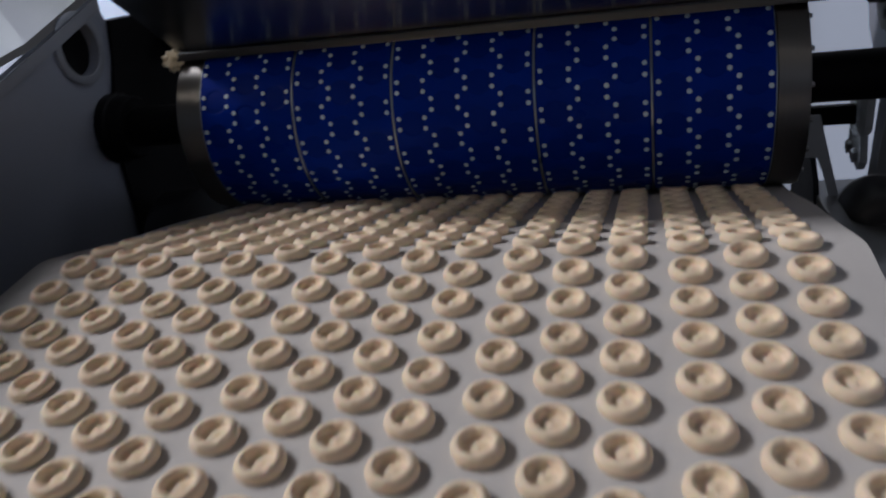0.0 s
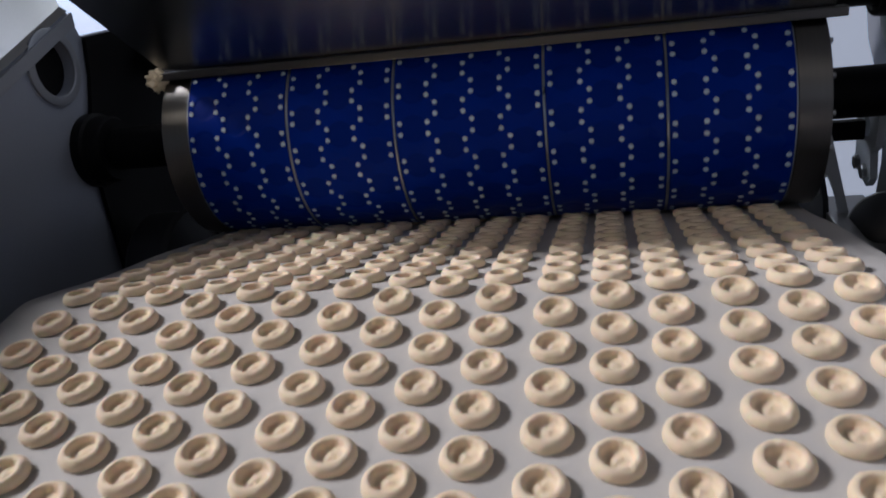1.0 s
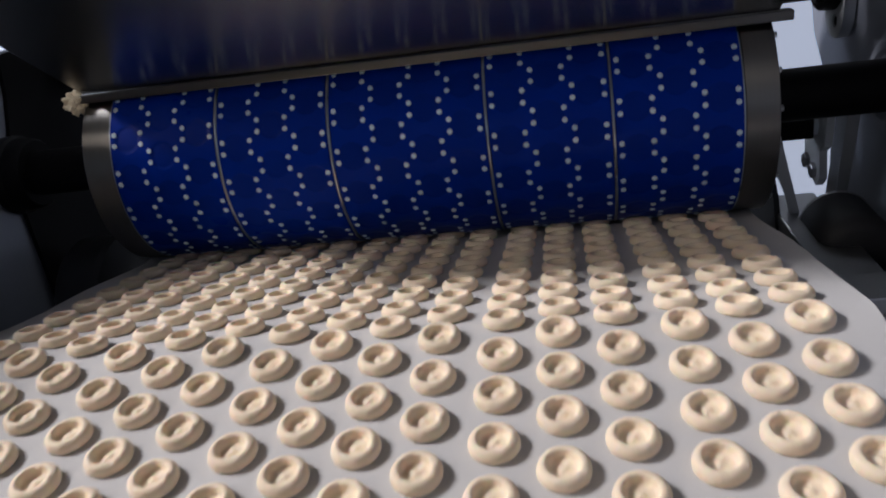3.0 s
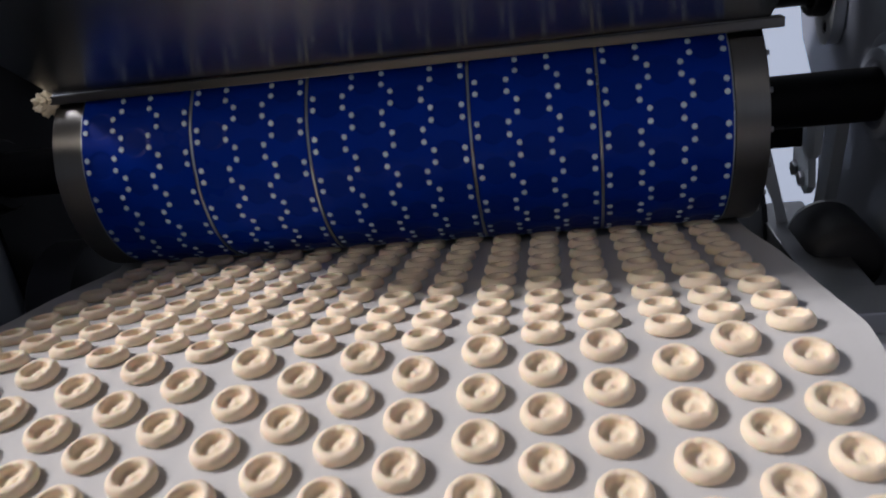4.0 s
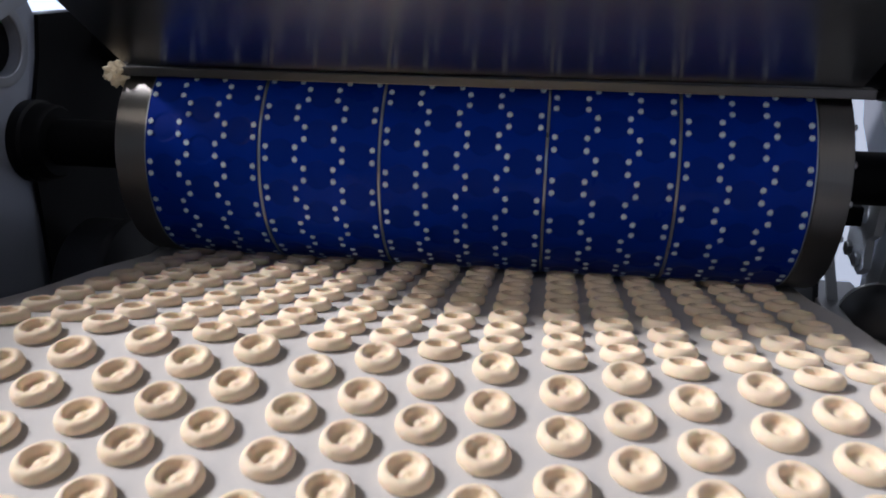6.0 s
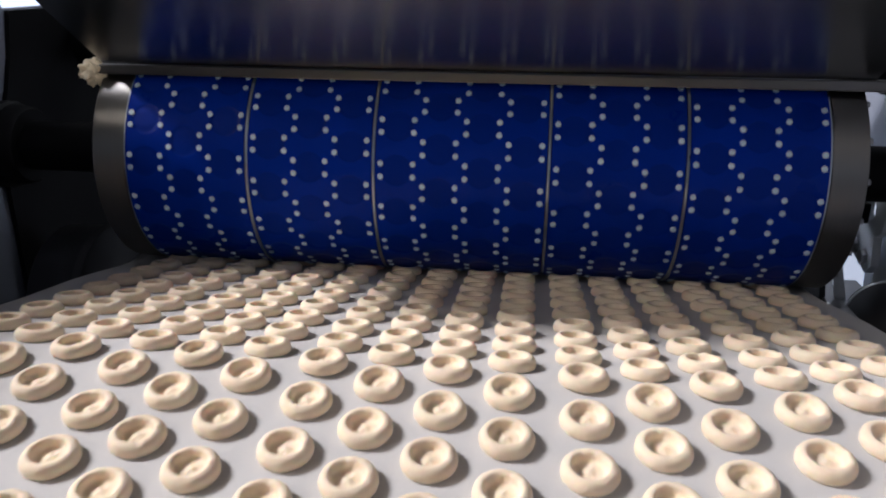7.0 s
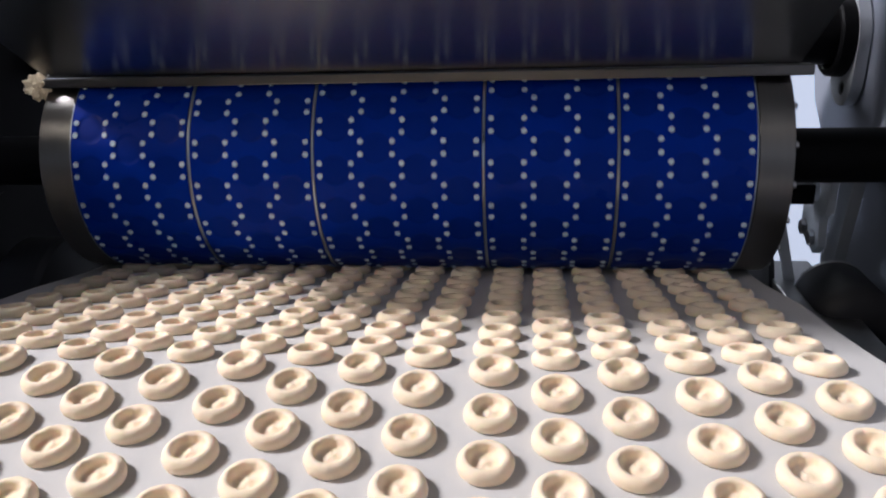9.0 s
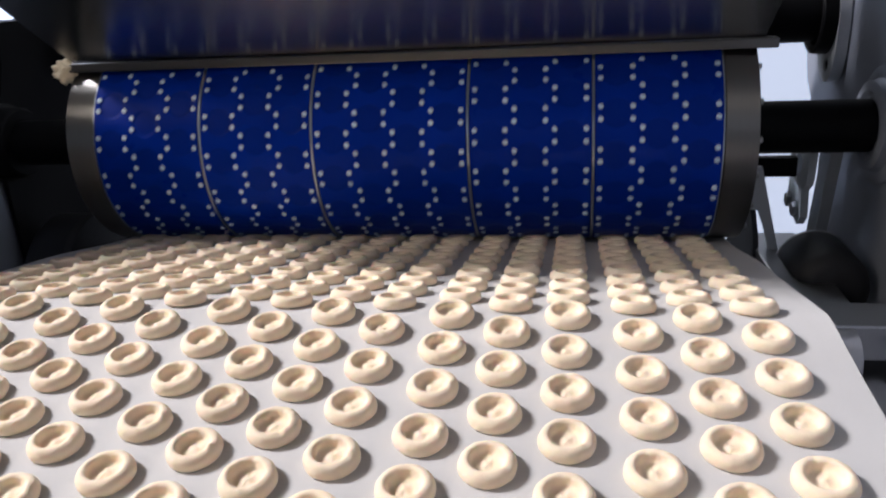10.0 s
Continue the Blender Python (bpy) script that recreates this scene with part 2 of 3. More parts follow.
left_frame = thing("side_frame", "grey-blue sheet steel machine side frame with round boss holes", "machine frame")
part("side_plate", plate_x([(-0.95, -0.85), (0.50, -0.85), (0.50, 0.248), (0.035, 0.248), (0.02, edge_z(0.02)), (-0.20, 0.20), (-0.95, 0.20)],
                           [(-0.030, 0.220, 0.034)], LEFT_X - 0.012, LEFT_X), DULL, left_frame, smooth=40)
part("boss", lathe_x([(0, 0.034), (0.003, 0.034), (0.004, 0.035), (0.004, 0.043), (0.003, 0.045), (0, 0.045)], 48, True), PANEL, left_frame, "round boss ring", 40).location = (LEFT_X, -0.030, 0.220)
# black sheet added for the shade between side plate and roller
part("backing_plate", plate_x([(-0.012, -0.80), (0.48, -0.80), (0.48, 0.246), (0.036, 0.246), (0.026, 0.20), (0.012, 0.165), (-0.012, 0.12)], [], LEFT_X + 0.0005, LEFT_X + 0.006), DARK, left_frame, "black plate standing in for the shaded bearing recess")
# dark cup added so that the hole stays black
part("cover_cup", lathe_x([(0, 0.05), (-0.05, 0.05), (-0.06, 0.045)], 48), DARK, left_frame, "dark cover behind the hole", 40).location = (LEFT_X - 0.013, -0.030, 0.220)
bm = bmesh.new()
corner = []
# middle rows' unseen outer height is set to shade the web's left nip
for y, up, out, back in ((0.02, 0.448, 0.21, 0.12), (-0.11, 0.20, 0.105, 0.0), (-0.26, 0.17, 0.09, 0.0), (-0.95, 0.05, 0.02, 0.0)):
    corner.append([(LEFT_X + 0.003, y, edge_z(y)), (LEFT_X - 0.006, y, edge_z(y) + 0.006), (LEFT_X - out, y + back, edge_z(y) + up), (LEFT_X - out - 0.003, y + back, edge_z(y) + up - 0.003), (LEFT_X - 0.010, y, edge_z(y) + 0.001)])
rows = [[bm.verts.new(p) for p in q] for q in corner]
for a, b in zip(rows, rows[1:]):
    for k in range(5):
        bm.faces.new((a[k], a[(k + 1) % 5], b[(k + 1) % 5], b[k]))
a, c = rows[0], rows[-1]
bm.faces.new(a)
bm.faces.new(c)
part("top_flange", bm, BRIGHT, left_frame, "bent bright steel flange")
part("fold_strip", plate_x([(0.02, edge_z(0.02) - 0.002), (0.02, edge_z(0.02) - 0.018), (-0.20, 0.182), (-0.95, 0.182), (-0.95, 0.198), (-0.20, 0.198)], [], LEFT_X + 0.005, LEFT_X + 0.008), PANEL, left_frame, "folded strip below the flange")
# the recess's shade is put into this flange's colour
part("bearing_flange", lathe_x([(0, 0.046), (0.012, 0.046), (0.015, 0.043), (0.030, 0.041), (0.034, 0.038), (0.034, 0.027)], 56), DARK, left_frame, "round bearing flange, darkened for its shade", 35).location = (LEFT_X, 0, RAD)

right_frame = thing("side_frame", "grey sheet steel machine side frame with bearing flanges", "machine frame")
part("side_plate", plate_x([(-0.95, -0.85), (0.16, -0.85), (0.18, -0.12), (0.19, 0.05), (0.235, 0.083), (0.274, 0.118), (0.29, 0.156), (0.26, 0.20), (0.21, 0.215), (0.16, 0.262), (0.10, 0.30), (0.06, 0.60), (-0.30, 0.60), (-0.95, 0.30)], [(0.17, 0.205, 0.034)], RIGHT_X, RIGHT_X + 0.012), FRAME, right_frame, smooth=40)
fl = part("bearing_flange", lathe_x([(0, 0.058), (-0.004, 0.058), (-0.006, 0.055), (-0.006, 0.046), (-0.010, 0.044), (-0.014, 0.044), (-0.016, 0.041), (-0.016, 0.034), (-0.012, 0.030), (-0.012, 0.027)], 56), FRAME, right_frame, "round bearing flange", 35)
fl.location = (RIGHT_X, 0, RAD)
# a two-bolt flange on the feed roller's end
lobe = radians(255)
outline = []
for k in range(64):
    a = 2 * math.pi * k / 64
    reach = max(abs(math.cos(a - lobe)), 0.0)
    outline.append(((0.046 + 0.030 * reach ** 5) * math.cos(a), (0.046 + 0.030 * reach ** 5) * math.sin(a)))
bm = plate_x(outline, [(0.056 * math.cos(lobe), 0.056 * math.sin(lobe), 0.0075)], -0.014, -0.002)
fu = part("bearing_flange", bm, FLANGE, right_frame, "pale two-bolt bearing flange", 35)
fu.location = (RIGHT_X, 0.17, 0.205)
part("flange_rim", lathe_x([(-0.014, 0.034), (-0.028, 0.034), (-0.030, 0.036), (-0.030, 0.041), (-0.028, 0.043), (-0.014, 0.044)], 48, True), DARK, fu, "dark raised bearing rim", 35)
hex_bolt("bolt", fu, (-0.008, 0.056 * math.cos(lobe), 0.056 * math.sin(lobe)), -1, 0.0065, DARK)
hex_bolt("bolt", fu, (-0.014, -0.056 * math.cos(lobe), -0.056 * math.sin(lobe)), -1, 0.0075, DARK)

# ---------------------------------------------------------------- conveyor web and its bed
conveyor = thing("conveyor", "off-white cotton conveyor web over a steel nose bar", "conveyor")
us = [0.0]
while us[-1] < 2.05:
    us.append(us[-1] + (0.004 if abs(us[-1] - CREST_U) < 0.03 else 0.03))
upper = [(0.055, -0.075), (0.038, -0.034), (0.018, -0.009)] + [web(u)[:2] for u in us]
lower = []
for k, (y, z) in enumerate(upper):
    a, b = upper[max(k - 1, 0)], upper[min(k + 1, len(upper) - 1)]
    ty, tz = b[0] - a[0], b[1] - a[1]
    n = math.hypot(ty, tz)
    lower.append((y + tz / n * 0.002 * -1, z + ty / n * 0.002))
bm = bmesh.new()
NX = 26
grid = {}
for j, line in enumerate((upper, lower)):
    for k, (y, z) in enumerate(line):
        for i in range(NX + 1):
            x = -BELT_X + (BELT_X + BELT_R) * i / NX
            edge = max(0.0, (x - BELT_R if x > 0 else -x - BELT_X) + 0.016) / 0.016
            grid[j, k, i] = bm.verts.new((x + 0.0015 * edge * math.sin(y * 21.0), y, z + 0.0010 * edge * math.sin(y * 34.0 + 1)))
K = len(upper)
for k in range(K - 1):
    for i in range(NX):
        bm.faces.new((grid[0, k, i], grid[0, k + 1, i], grid[0, k + 1, i + 1], grid[0, k, i + 1]))
        bm.faces.new((grid[1, k, i], grid[1, k, i + 1], grid[1, k + 1, i + 1], grid[1, k + 1, i]))
    for i in (0, NX):
        bm.faces.new((grid[0, k, i], grid[1, k, i], grid[1, k + 1, i], grid[0, k + 1, i]))
part("web", bm, WEB, conveyor, "off-white woven cotton web", 40)
part("nose_bar", lathe_x([(-0.345, 0.018), (0.345, 0.018)], 32), STEEL, conveyor, "steel nose bar", 40).location = (0, CREST_Y + 0.006, CREST_Z - 0.030)
yb, zb, _ = web(0.55)
ye, ze, _ = web(2.0)
part("bed_plate", sweep([(yb, zb - 0.006), (ye, ze - 0.006), (ye, ze - 0.012), (yb, zb - 0.012)], -0.325, 0.325), STEEL, conveyor, "steel slide bed")
part("pressure_roller", lathe_x([(-0.33, 0.10), (0.33, 0.10)], 64), RUBBER, conveyor, "black rubber pressure roller", 40).location = (0, 0.012, -0.1055)
part("cross_bar", box(0.345, RIGHT_X - 0.001, -0.235, -0.19, -0.026, 0.004, 0.002), STEEL, conveyor, "pale steel cross bar")
for sx in (-1, 1):
    x0, x1 = sorted((sx * 0.375, sx * 0.43))
    part("side_rail", box(x0, x1, -1.9, 0.1, -0.055, -0.035, 0.002), STEEL, conveyor, "steel side rail")
    part("side_rail", box(x0 + 0.01, x1, -1.9, 0.1, -0.16, -0.07, 0.002), DARK, conveyor, "dark lower rail")
for sx in (-1, 1):
    for y in (-1.7, -0.6):
        part("leg", box(sx * 0.42 - 0.02, sx * 0.42 + 0.02, y, y + 0.04, Z0, -0.16, 0.003), DARK, conveyor)

# ---------------------------------------------------------------- mould roller
mould_roller = thing("mould_roller", "blue plastic biscuit mould roller with steel collars and shaft", "roller", at=pose(0, 0, RAD))
CAV = 0.0144


def roller_point(x, s, depth=0.0):
    a = s / RAD
    r = RAD - depth
    return (x, -r * math.sin(a), -r * math.cos(a))


def roller_body(c0, c1):
    """The blue sleeve: each cell carries one round stepped cavity."""
    bm = bmesh.new()
    n = 24
    key = {}

    def vert(x, s, d=0.0):
        k = (round(x * 1e5), round((s % (ROW * ROWS_ROUND)) * 1e5) % round(ROW * ROWS_ROUND * 1e5), round(d * 1e5))
        if k not in key:
            key[k] = bm.verts.new(roller_point(x, s, d))
        return key[k]

    def square(k):
        a = 2 * math.pi * k / n
        c, s = math.cos(a), math.sin(a)
        m = max(abs(c), abs(s))
        return c / m * CELL / 2, s / m * ROW / 2

    steps = [(CAV + 0.0006, 0.0), (CAV - 0.0006, 0.0001), (0.0128, 0.0004), (0.0112, 0.0005), (0.0095, 0.0005), (0.0078, 0.0004), (0.0060, 0.0004)]
    for c in range(c0, c1):
        xc = col_x(c)
        for j in range(ROWS_ROUND):
            sc = ROW * (j + 0.5 * (c % 2))
            rings = [[vert(xc + square(k)[0], sc + square(k)[1]) for k in range(n)]]
            for r, d in steps:
                rings.append([bm.verts.new(roller_point(xc + r * math.cos(2 * math.pi * k / n), sc + r * math.sin(2 * math.pi * k / n), d)) for k in range(n)])
            for step, (a, b) in enumerate(zip(rings, rings[1:])):
                for k in range(n):
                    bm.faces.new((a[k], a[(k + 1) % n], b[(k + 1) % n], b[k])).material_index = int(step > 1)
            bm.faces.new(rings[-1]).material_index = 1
    return bm


for c0, c1 in zip((0, *JOINTS), (*JOINTS, COLS)):
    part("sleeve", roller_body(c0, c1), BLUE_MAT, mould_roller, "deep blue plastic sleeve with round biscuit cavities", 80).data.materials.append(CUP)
part("core", lathe_x([(-BLUE, RAD - 0.008), (BLUE, RAD - 0.008)], 72), DARK, mould_roller, smooth=40)
COLL_L, COLL_R = 0.0328, 0.0309
for x0, x1 in ((-BLUE - COLL_L, -BLUE - 0.0006), (BLUE + 0.0006, BLUE + COLL_R)):
    part("collar", lathe_x([(x0, RAD - 0.02), (x0, RAD - 0.0025), (x0 + 0.002, RAD - 0.0003), (x1 - 0.0006, RAD - 0.0003), (x1, RAD - 0.001), (x1, RAD - 0.02)], 96), COLLAR, mould_roller, "turned steel end collar", 30)
for b in JOINTS:
    x = joint_x(b)
    part("joint_band", lathe_x([(x - GAP / 2, RAD - 0.0006), (x + GAP / 2, RAD - 0.0006)], 72), BLUE_MAT, mould_roller, smooth=40)
    part("ring", lathe_x([(x - 0.0013, RAD - 0.004), (x - 0.0013, RAD + 0.0004), (x - 0.0008, RAD + 0.0009), (x + 0.0008, RAD + 0.0009), (x + 0.0013, RAD + 0.0004), (x + 0.0013, RAD - 0.004)], 96, True), RING, mould_roller, "thin steel joint ring", 30)
for b in (0, 16):
    x = (b - 8) * PITCH + (0.0006 if b else -0.0006)
    part("ring", lathe_x([(x - 0.0006, RAD - 0.004), (x - 0.0006, RAD + 0.0003), (x + 0.0006, RAD + 0.0003), (x + 0.0006, RAD - 0.004)], 96, True), RING, mould_roller, smooth=30)
part("shaft", lathe_x([(LEFT_X + 0.034, 0.0262), (RIGHT_X - 0.014, 0.0262)], 48), DARK, mould_roller, "black oiled shaft", 40)
for k in range(20):
    a = 2 * math.pi * k / 20
    hex_bolt("bolt", mould_roller, (BLUE + COLL_R - 0.0022, (RAD - 0.004) * math.cos(a), (RAD - 0.004) * math.sin(a)), 1, 0.0028)
PIN_X, PIN_S, PIN_R = 0.0143, 0.0057, 0.0028


def pin_mesh():
    bm = bmesh.new()
    n = 10
    low = [bm.verts.new((PIN_R * math.cos(2 * math.pi * k / n), PIN_R * math.sin(2 * math.pi * k / n), -0.001)) for k in range(n)]
    high = [bm.verts.new((PIN_R * 0.9 * math.cos(2 * math.pi * k / n), PIN_R * 0.9 * math.sin(2 * math.pi * k / n), 0.0006)) for k in range(n)]
    for k in range(n):
        bm.faces.new((low[k], low[(k + 1) % n], high[(k + 1) % n], high[k]))
    bm.faces.new(high)
    return bm


def pin_places():
    for c in range(COLS):
        for j in range(ROWS_ROUND):
            for dx in (-1, 1):
                for ds in (-1, 1):
                    yield c, col_x(c) + dx * PIN_X, ROW * (j + 0.5 * (c % 2)) + ds * PIN_S


def pin_pose(x, s):
    p = roller_point(x, s)
    a = s / RAD
    return Matrix.Translation(p) @ Matrix.Rotation(math.pi - a, 4, "X")


pin_data = bpy.data.meshes.new("pin")
bm = pin_mesh()
bm.to_mesh(pin_data)
bm.free()
pin_data.materials.append(PIN)
rest_v, rest_f = [], []
pv = [v.co.copy() for v in pin_data.vertices]
pf = [tuple(p.vertices) for p in pin_data.polygons]
for c, x, s in pin_places():
    m = pin_pose(x, s)
    if 6 <= c <= 9:
        ob = new("pin", pin_data)
        ob.parent = mould_roller
        ob.matrix_basis = m
    else:
        o = len(rest_v)
        rest_v += [m @ v for v in pv]
        rest_f += [tuple(o + k for k in f) for f in pf]
me = bpy.data.meshes.new("pins")
me.from_pydata(rest_v, [], rest_f)
me.materials.append(PIN)
pins = new("pins", me)
pins.parent = mould_roller
tagged(pins, "pale round pin heads round each cavity", kind="stuff")

# ---------------------------------------------------------------- feed roller and dough hopper
feed_roller = thing("feed_roller", "dark grooved steel feed roller behind the mould roller", "roller", at=pose(0, 0.17, 0.205))
prof = []
for k in range(61):
    prof.append((-0.33 + 0.011 * k, 0.078 if k % 2 else 0.074))
part("body", lathe_x(prof, 48), DARK, feed_roller)
part("shaft", lathe_x([(LEFT_X, 0.030), (RIGHT_X - 0.002, 0.030)], 40), DARK, feed_roller, "black shaft", 40)

LIP_Y, LIP_Z = -0.0735, 0.1985
LEAN = radians(56)
HOP_X0, HOP_X1 = -0.352, 0.362
TOP_S = 0.185
hopper = thing("dough_hopper", "brushed stainless steel dough hopper with a folded lip over the roller", "hopper")
ly, lz = LIP_Y, LIP_Z + 0.0085
hy, hz = ly - TOP_S * math.sin(LEAN), lz + TOP_S * math.cos(LEAN)
ny, nz = 0.003 * math.cos(LEAN), 0.003 * math.sin(LEAN)
HOP_TOP = 0.62
part("front_panel", sweep([(ly, lz), (hy, hz), (hy - 0.01, HOP_TOP), (hy - 0.007, HOP_TOP), (hy + 0.003, hz + 0.001), (ly + ny, lz + nz)], HOP_X0 + 0.019, HOP_X1 - 0.022), BRUSHED, hopper, "brushed steel front panel leaning outward")
lip = part("lip", box(HOP_X0 + 0.008, HOP_X1 - 0.01, LIP_Y - 0.003, LIP_Y + 0.012, LIP_Z - 0.001, LIP_Z + 0.008, 0.0015), LIP, hopper, "folded steel lip")
for x0, x1 in ((HOP_X0 + 0.019, HOP_X0 + 0.023), (HOP_X1 - 0.026, HOP_X1 - 0.022)):
    part("side_panel", plate_x([(ly + 0.012, lz + 0.012), (hy + 0.006, hz + 0.004), (hy - 0.002, HOP_TOP), (0.12, HOP_TOP), (0.07, 0.235), (0.0, 0.235)], [], x0, x1), PANEL, hopper)
part("back_panel", sweep([(0.07, 0.235), (0.12, HOP_TOP), (0.123, HOP_TOP), (0.073, 0.235)], HOP_X0 + 0.019, HOP_X1 - 0.022), PANEL, hopper)


def blob_mesh(sx, sy, sz, amp, freq, sub, off):
    bm = bmesh.new()
    bmesh.ops.create_icosphere(bm, subdivisions=sub, radius=1)
    for v in bm.verts:
        d = 1 + amp * noise.fractal(v.co * freq + Vector((off, 0, 0)), 0.8, 2.1, 4)
        v.co = Vector((v.co.x * sx * d, v.co.y * sy * d, v.co.z * sz * d))
    return bm


dough = tagged(link("dough_mass", blob_mesh(0.30, 0.06, 0.05, 0.2, 2, 4, 3), RAW, smooth=60), "lump of pale raw biscuit dough in the hopper", "dough")
dough.location = (0, -0.03, 0.325)
crumb = tagged(link("dough_lump", blob_mesh(0.0118, 0.0095, 0.0118, 0.40, 2.4, 5, 8), RAW, smooth=60), "crumbly pale dough lump stuck at the hopper lip", "dough")
crumb.location = (-0.3445, -0.072, 0.1985)

# ---------------------------------------------------------------- right hand machinery
link_plate = thing("adjusting_bracket", "worn steel adjusting bracket with slot and bolts", "bracket")
part("slotted_arm", plate_x([(0.035, 0.085), (0.115, 0.085), (0.108, 0.035), (0.108, 0.0), (0.062, -0.012), (0.05, 0.0), (0.055, 0.03), (0.04, 0.04)], [(0.075, 0.055, 0.012)], 0.420, 0.428), WHITE, link_plate)
for y, z in ((0.094, 0.008), (0.068, 0.004)):
    hex_bolt("bolt", link_plate, (0.4195, y, z), -1, 0.009)
part("strut", plate_x([(0.02, 0.09), (0.05, 0.09), (0.10, -0.12), (0.07, -0.12)], [], 0.436, 0.448), FLANGE, link_plate)

part("tie_bar", box(0.345, 0.418, 0.07, 0.085, 0.040, 0.062, 0.002), DARK, link_plate, "dark flat tie bar")

stay = thing("stay_plate", "pale grey painted steel stay plate beside the roller", "bracket")
part("plate", link_y([(0.352, 0.060), (0.352, 0.014), (0.373, 0.011), (0.381, -0.010), (0.390, -0.044), (0.400, -0.044), (0.374, 0.060)], 0.040, 0.046), WHITE, stay)

guard = thing("drive_guard", "grey rounded sheet steel drive guard", "guard", at=pose(0.430, 0.045, -0.045, 0, 0, -90))
part("shell", lathe_x([(0, 0.016), (0.003, 0.027), (0.010, 0.034), (0.022, 0.038), (0.085, 0.038), (0.097, 0.034), (0.102, 0.024)], 48), GUARD, guard, smooth=50)
part("clip", lathe_x([(0.020, 0.0375), (0.0205, 0.0390), (0.0225, 0.0390), (0.023, 0.0375)], 48, True), STEEL, guard, "bright wire clip", 40)

back_guard = thing("back_guard", "dark curved sheet steel guard beside the roller", "guard")
part("sheet", plate_x([(0.0, -0.14), (0.05, -0.02), (0.10, 0.03), (0.17, 0.05), (0.20, -0.14)], [], 0.372, 0.378), GUARD, back_guard)
left_guard = thing("drive_guard", "dark grey rounded sheet steel drive guard", "guard")
part("shell", lathe_x([(0, 0.080), (-0.05, 0.080), (-0.056, 0.075)], 48), GUARD, left_guard, smooth=40)
part("rim", lathe_x([(0.004, 0.075), (0.004, 0.081), (-0.004, 0.083), (-0.004, 0.075)], 48, True), GUARD, left_guard, smooth=40)
left_guard.location = (-0.40, 0.0, -0.06)

# ---------------------------------------------------------------- biscuits


def biscuit_mesh(seed):
    """A round button biscuit: bevelled rim, sunk bowl with two small pin holes."""
    prof = [(0.0137, 0.0), (0.0143, 0.0009), (0.0145, 0.0022), (0.0144, 0.0036), (0.0140, 0.0049), (0.0132, 0.0062), (0.0122, 0.0070), (0.0111, 0.0074), (0.0101, 0.0074),
            (0.0092, 0.0070), (0.0087, 0.0058), (0.0083, 0.0040), (0.0076, 0.0029), (0.0062, 0.0024), (0.0046, 0.0023), (0.0030, 0.0024), (0.0018, 0.0029), (0.0008, 0.0033)]
    chip = random.uniform(0, 2 * math.pi) if seed % 2 else None
    tear = random.uniform(-0.8, 0.8) if seed % 3 else None
    n = 48
    bm = bmesh.new()
    rings = []
    for r, z in prof:
        ring = []
        for k in range(n):
            a = 2 * math.pi * k / n
            x, y = r * math.cos(a), r * math.sin(a)
            w = noise.noise(Vector((x * 130, y * 130, seed * 7.3 + z * 90)))
            w2 = noise.noise(Vector((x * 420, y * 420, seed * 3.1 + z * 300)))
            grow = 1 + 0.030 * w
            dz = 0.00045 * w2 if z > 0 else 0.0
            if chip is not None and 0.0085 < r < 0.0128:
                off = abs((a - chip + math.pi) % (2 * math.pi) - math.pi)
                dz -= 0.0008 * max(0.0, 1 - (off / 0.22) ** 2)
            if tear is not None and 0.0088 < r < 0.0118:
                off = abs((a - tear + math.pi) % (2 * math.pi) - math.pi)
                dz += 0.0011 * max(0.0, 1 - off / 0.24)
            for hy in (-0.0030, 0.0030):
                d = math.hypot(x, y - hy)
                if d < 0.0011 and r < 0.006:
                    dz -= 0.0005 * (1 - (d / 0.0011) ** 2)
            ring.append(bm.verts.new((x * grow, y * grow, z + dz)))
        rings.append(ring)
    for a, b in zip(rings, rings[1:]):
        for k in range(n):
            bm.faces.new((a[k], a[(k + 1) % n], b[(k + 1) % n], b[k]))
    bm.faces.new(rings[0])
    bm.faces.new(rings[-1])
    me = bpy.data.meshes.new("biscuit")
    bmesh.ops.recalc_face_normals(bm, faces=bm.faces)
    bm.to_mesh(me)
    bm.free()
    me.materials.append(DOUGH)
    me.shade_smooth()
    return me


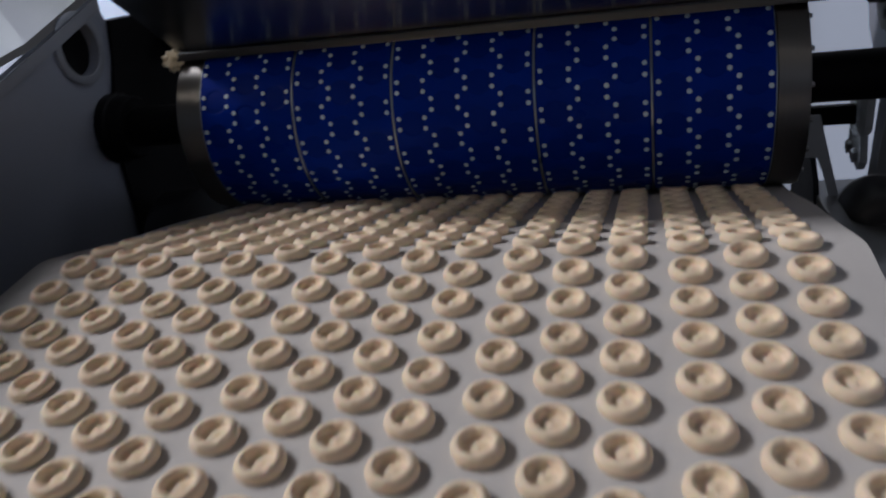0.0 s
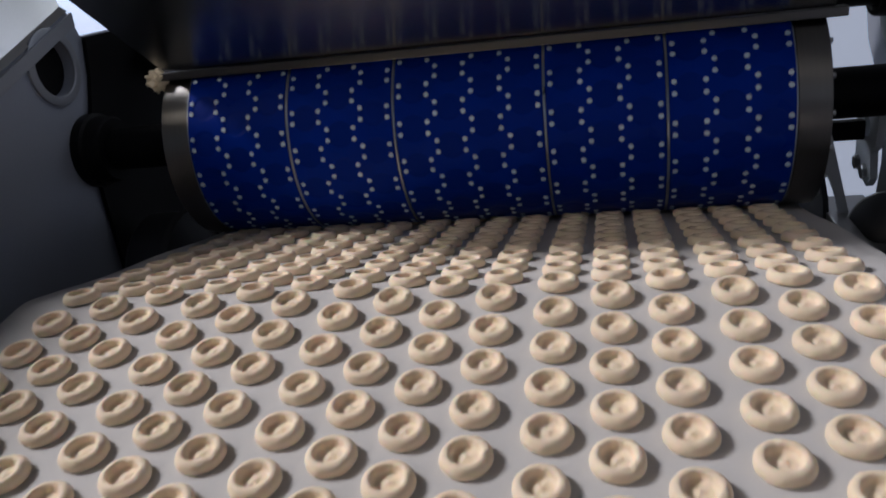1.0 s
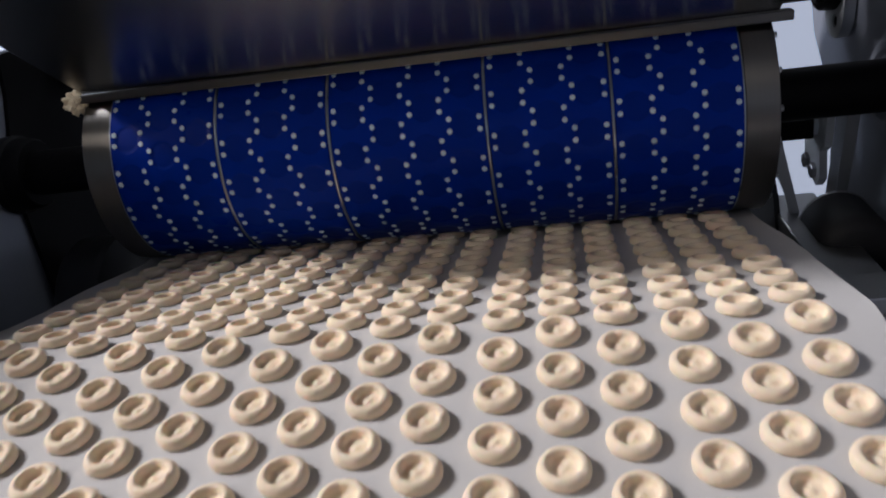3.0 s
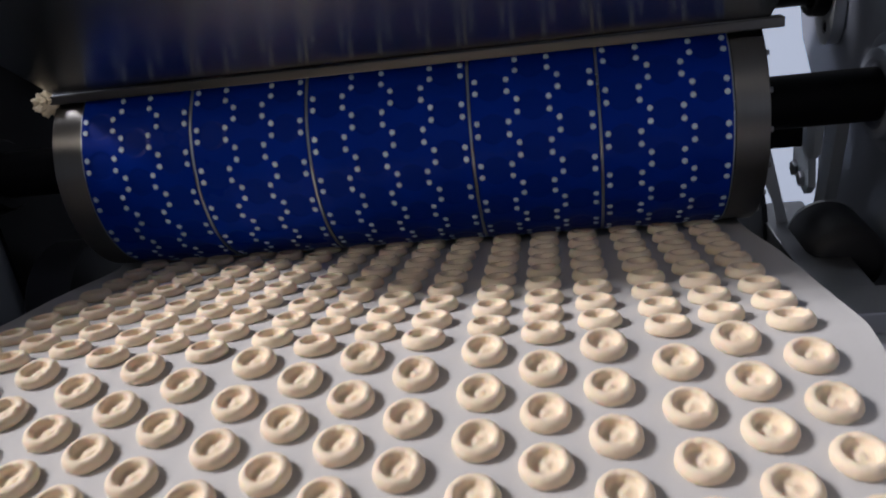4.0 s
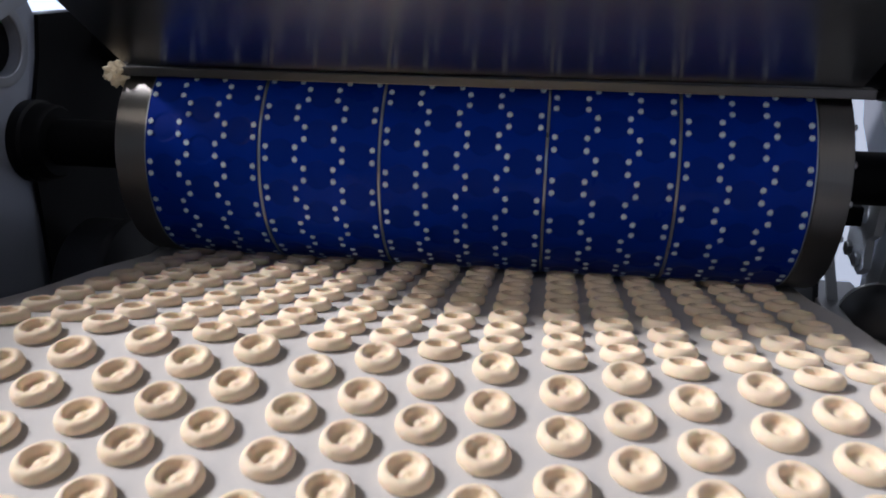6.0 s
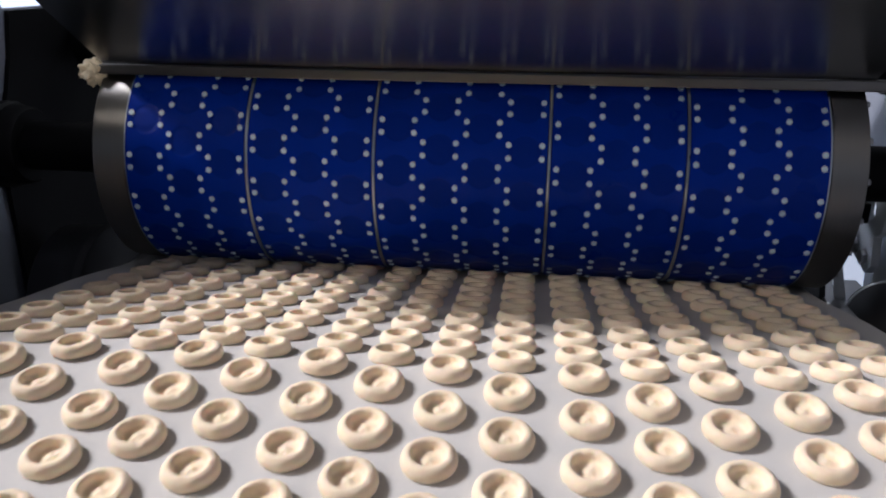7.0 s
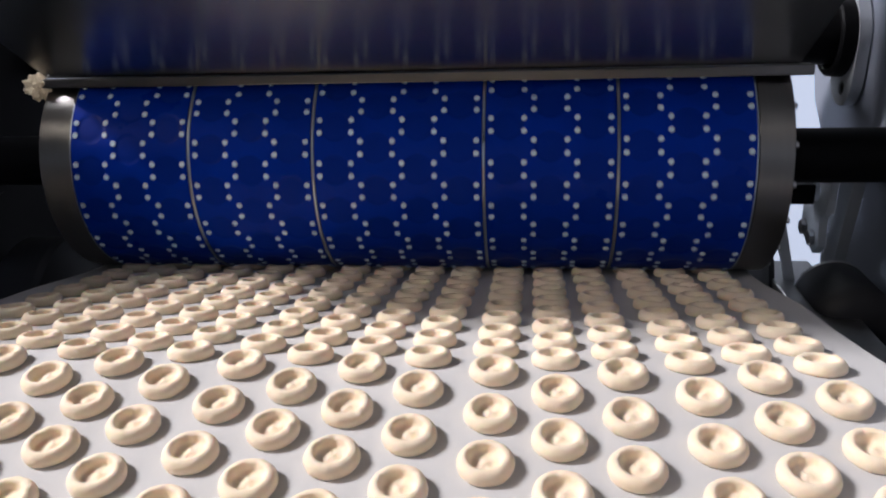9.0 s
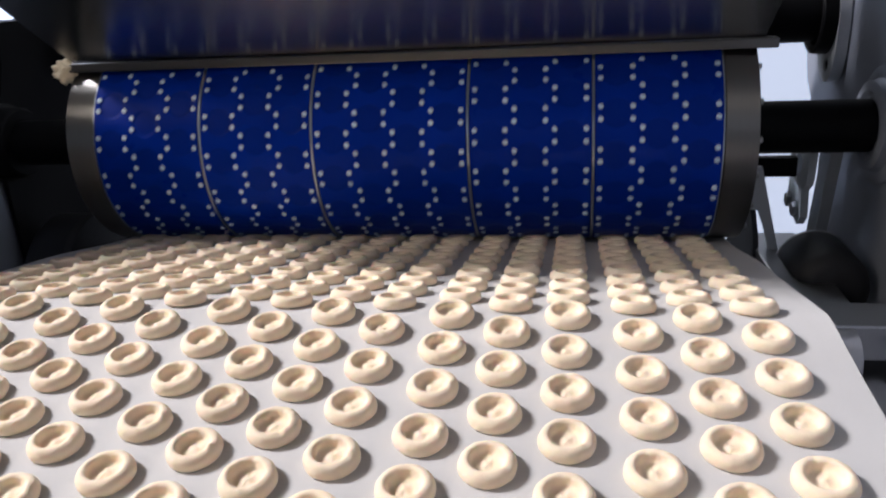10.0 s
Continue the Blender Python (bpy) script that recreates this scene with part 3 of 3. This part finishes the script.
KINDS = [biscuit_mesh(k) for k in range(10)]
K_FIRST, K_LAST = -30, 11
HOLD = -2.6 * RAD
biscuits = []
for k in range(K_FIRST, K_LAST + 1):
    for c in range(COLS):
        ob = new("biscuit", random.choice(KINDS))
        tagged(ob, "pale round button-shaped raw biscuit with a sunk centre", "biscuit", "biscuits on the web")
        biscuits.append((ob, c, k + 0.5 * (c % 2), random.uniform(-0.0005, 0.0005), random.uniform(-0.0006, 0.0006), random.uniform(-6, 6)))


def biscuit_pose(u, x, spin):
    if u < 0:
        # still in its cavity, on the far side of the roller
        a = max(u, HOLD) / RAD
        return Matrix.Translation((x, -(RAD - 0.001) * math.sin(a), RAD - (RAD - 0.001) * math.cos(a))) @ Matrix.Rotation(-a, 4, "X") @ pose(0, 0, 0, 0, 0, spin)
    y, z, a = web(u)
    return Matrix.Translation((x, y, z + 0.0002)) @ Matrix.Rotation(-a, 4, "X") @ pose(0, 0, 0, 0, 0, spin)


def travel(t):
    for (t0, a), (t1, b) in zip(TRAVEL, TRAVEL[1:]):
        if t <= t1:
            return a + (b - a) * (t - t0) / (t1 - t0)
    return TRAVEL[-1][1]


def time_of(n):
    for (t0, a), (t1, b) in zip(TRAVEL, TRAVEL[1:]):
        if a <= n <= b:
            return t0 + (t1 - t0) * (n - a) / (b - a)
    return None


def motions():
    """All that moves: the roller turns, the biscuits ride down from it on the web."""
    steps = [k * 0.5 for k in range(21)]
    walk(mould_roller, [(t, pose(0, 0, RAD) @ Matrix.Rotation(-(PHASE_U + ROW * (travel(t) + 0.69 - 0.042 * t)) / RAD, 4, "X")) for t in steps])
    for ob, c, k, dx, du, spin in biscuits:
        times = set(steps)
        for u in (HOLD, HOLD / 2, 0.0, CREST_U - NOSE_T - 0.012, CREST_U - NOSE_T, CREST_U, CREST_U + NOSE_T, CREST_U + NOSE_T + 0.012):
            t = time_of((u - PHASE_U - du) / ROW - k)
            if t is not None:
                times.add(round(t * FPS) / FPS)
        x = col_x(c) + dx
        walk(ob, [(t, biscuit_pose(PHASE_U + du + ROW * (travel(t) + k), x, spin)) for t in sorted(times)])


motions()
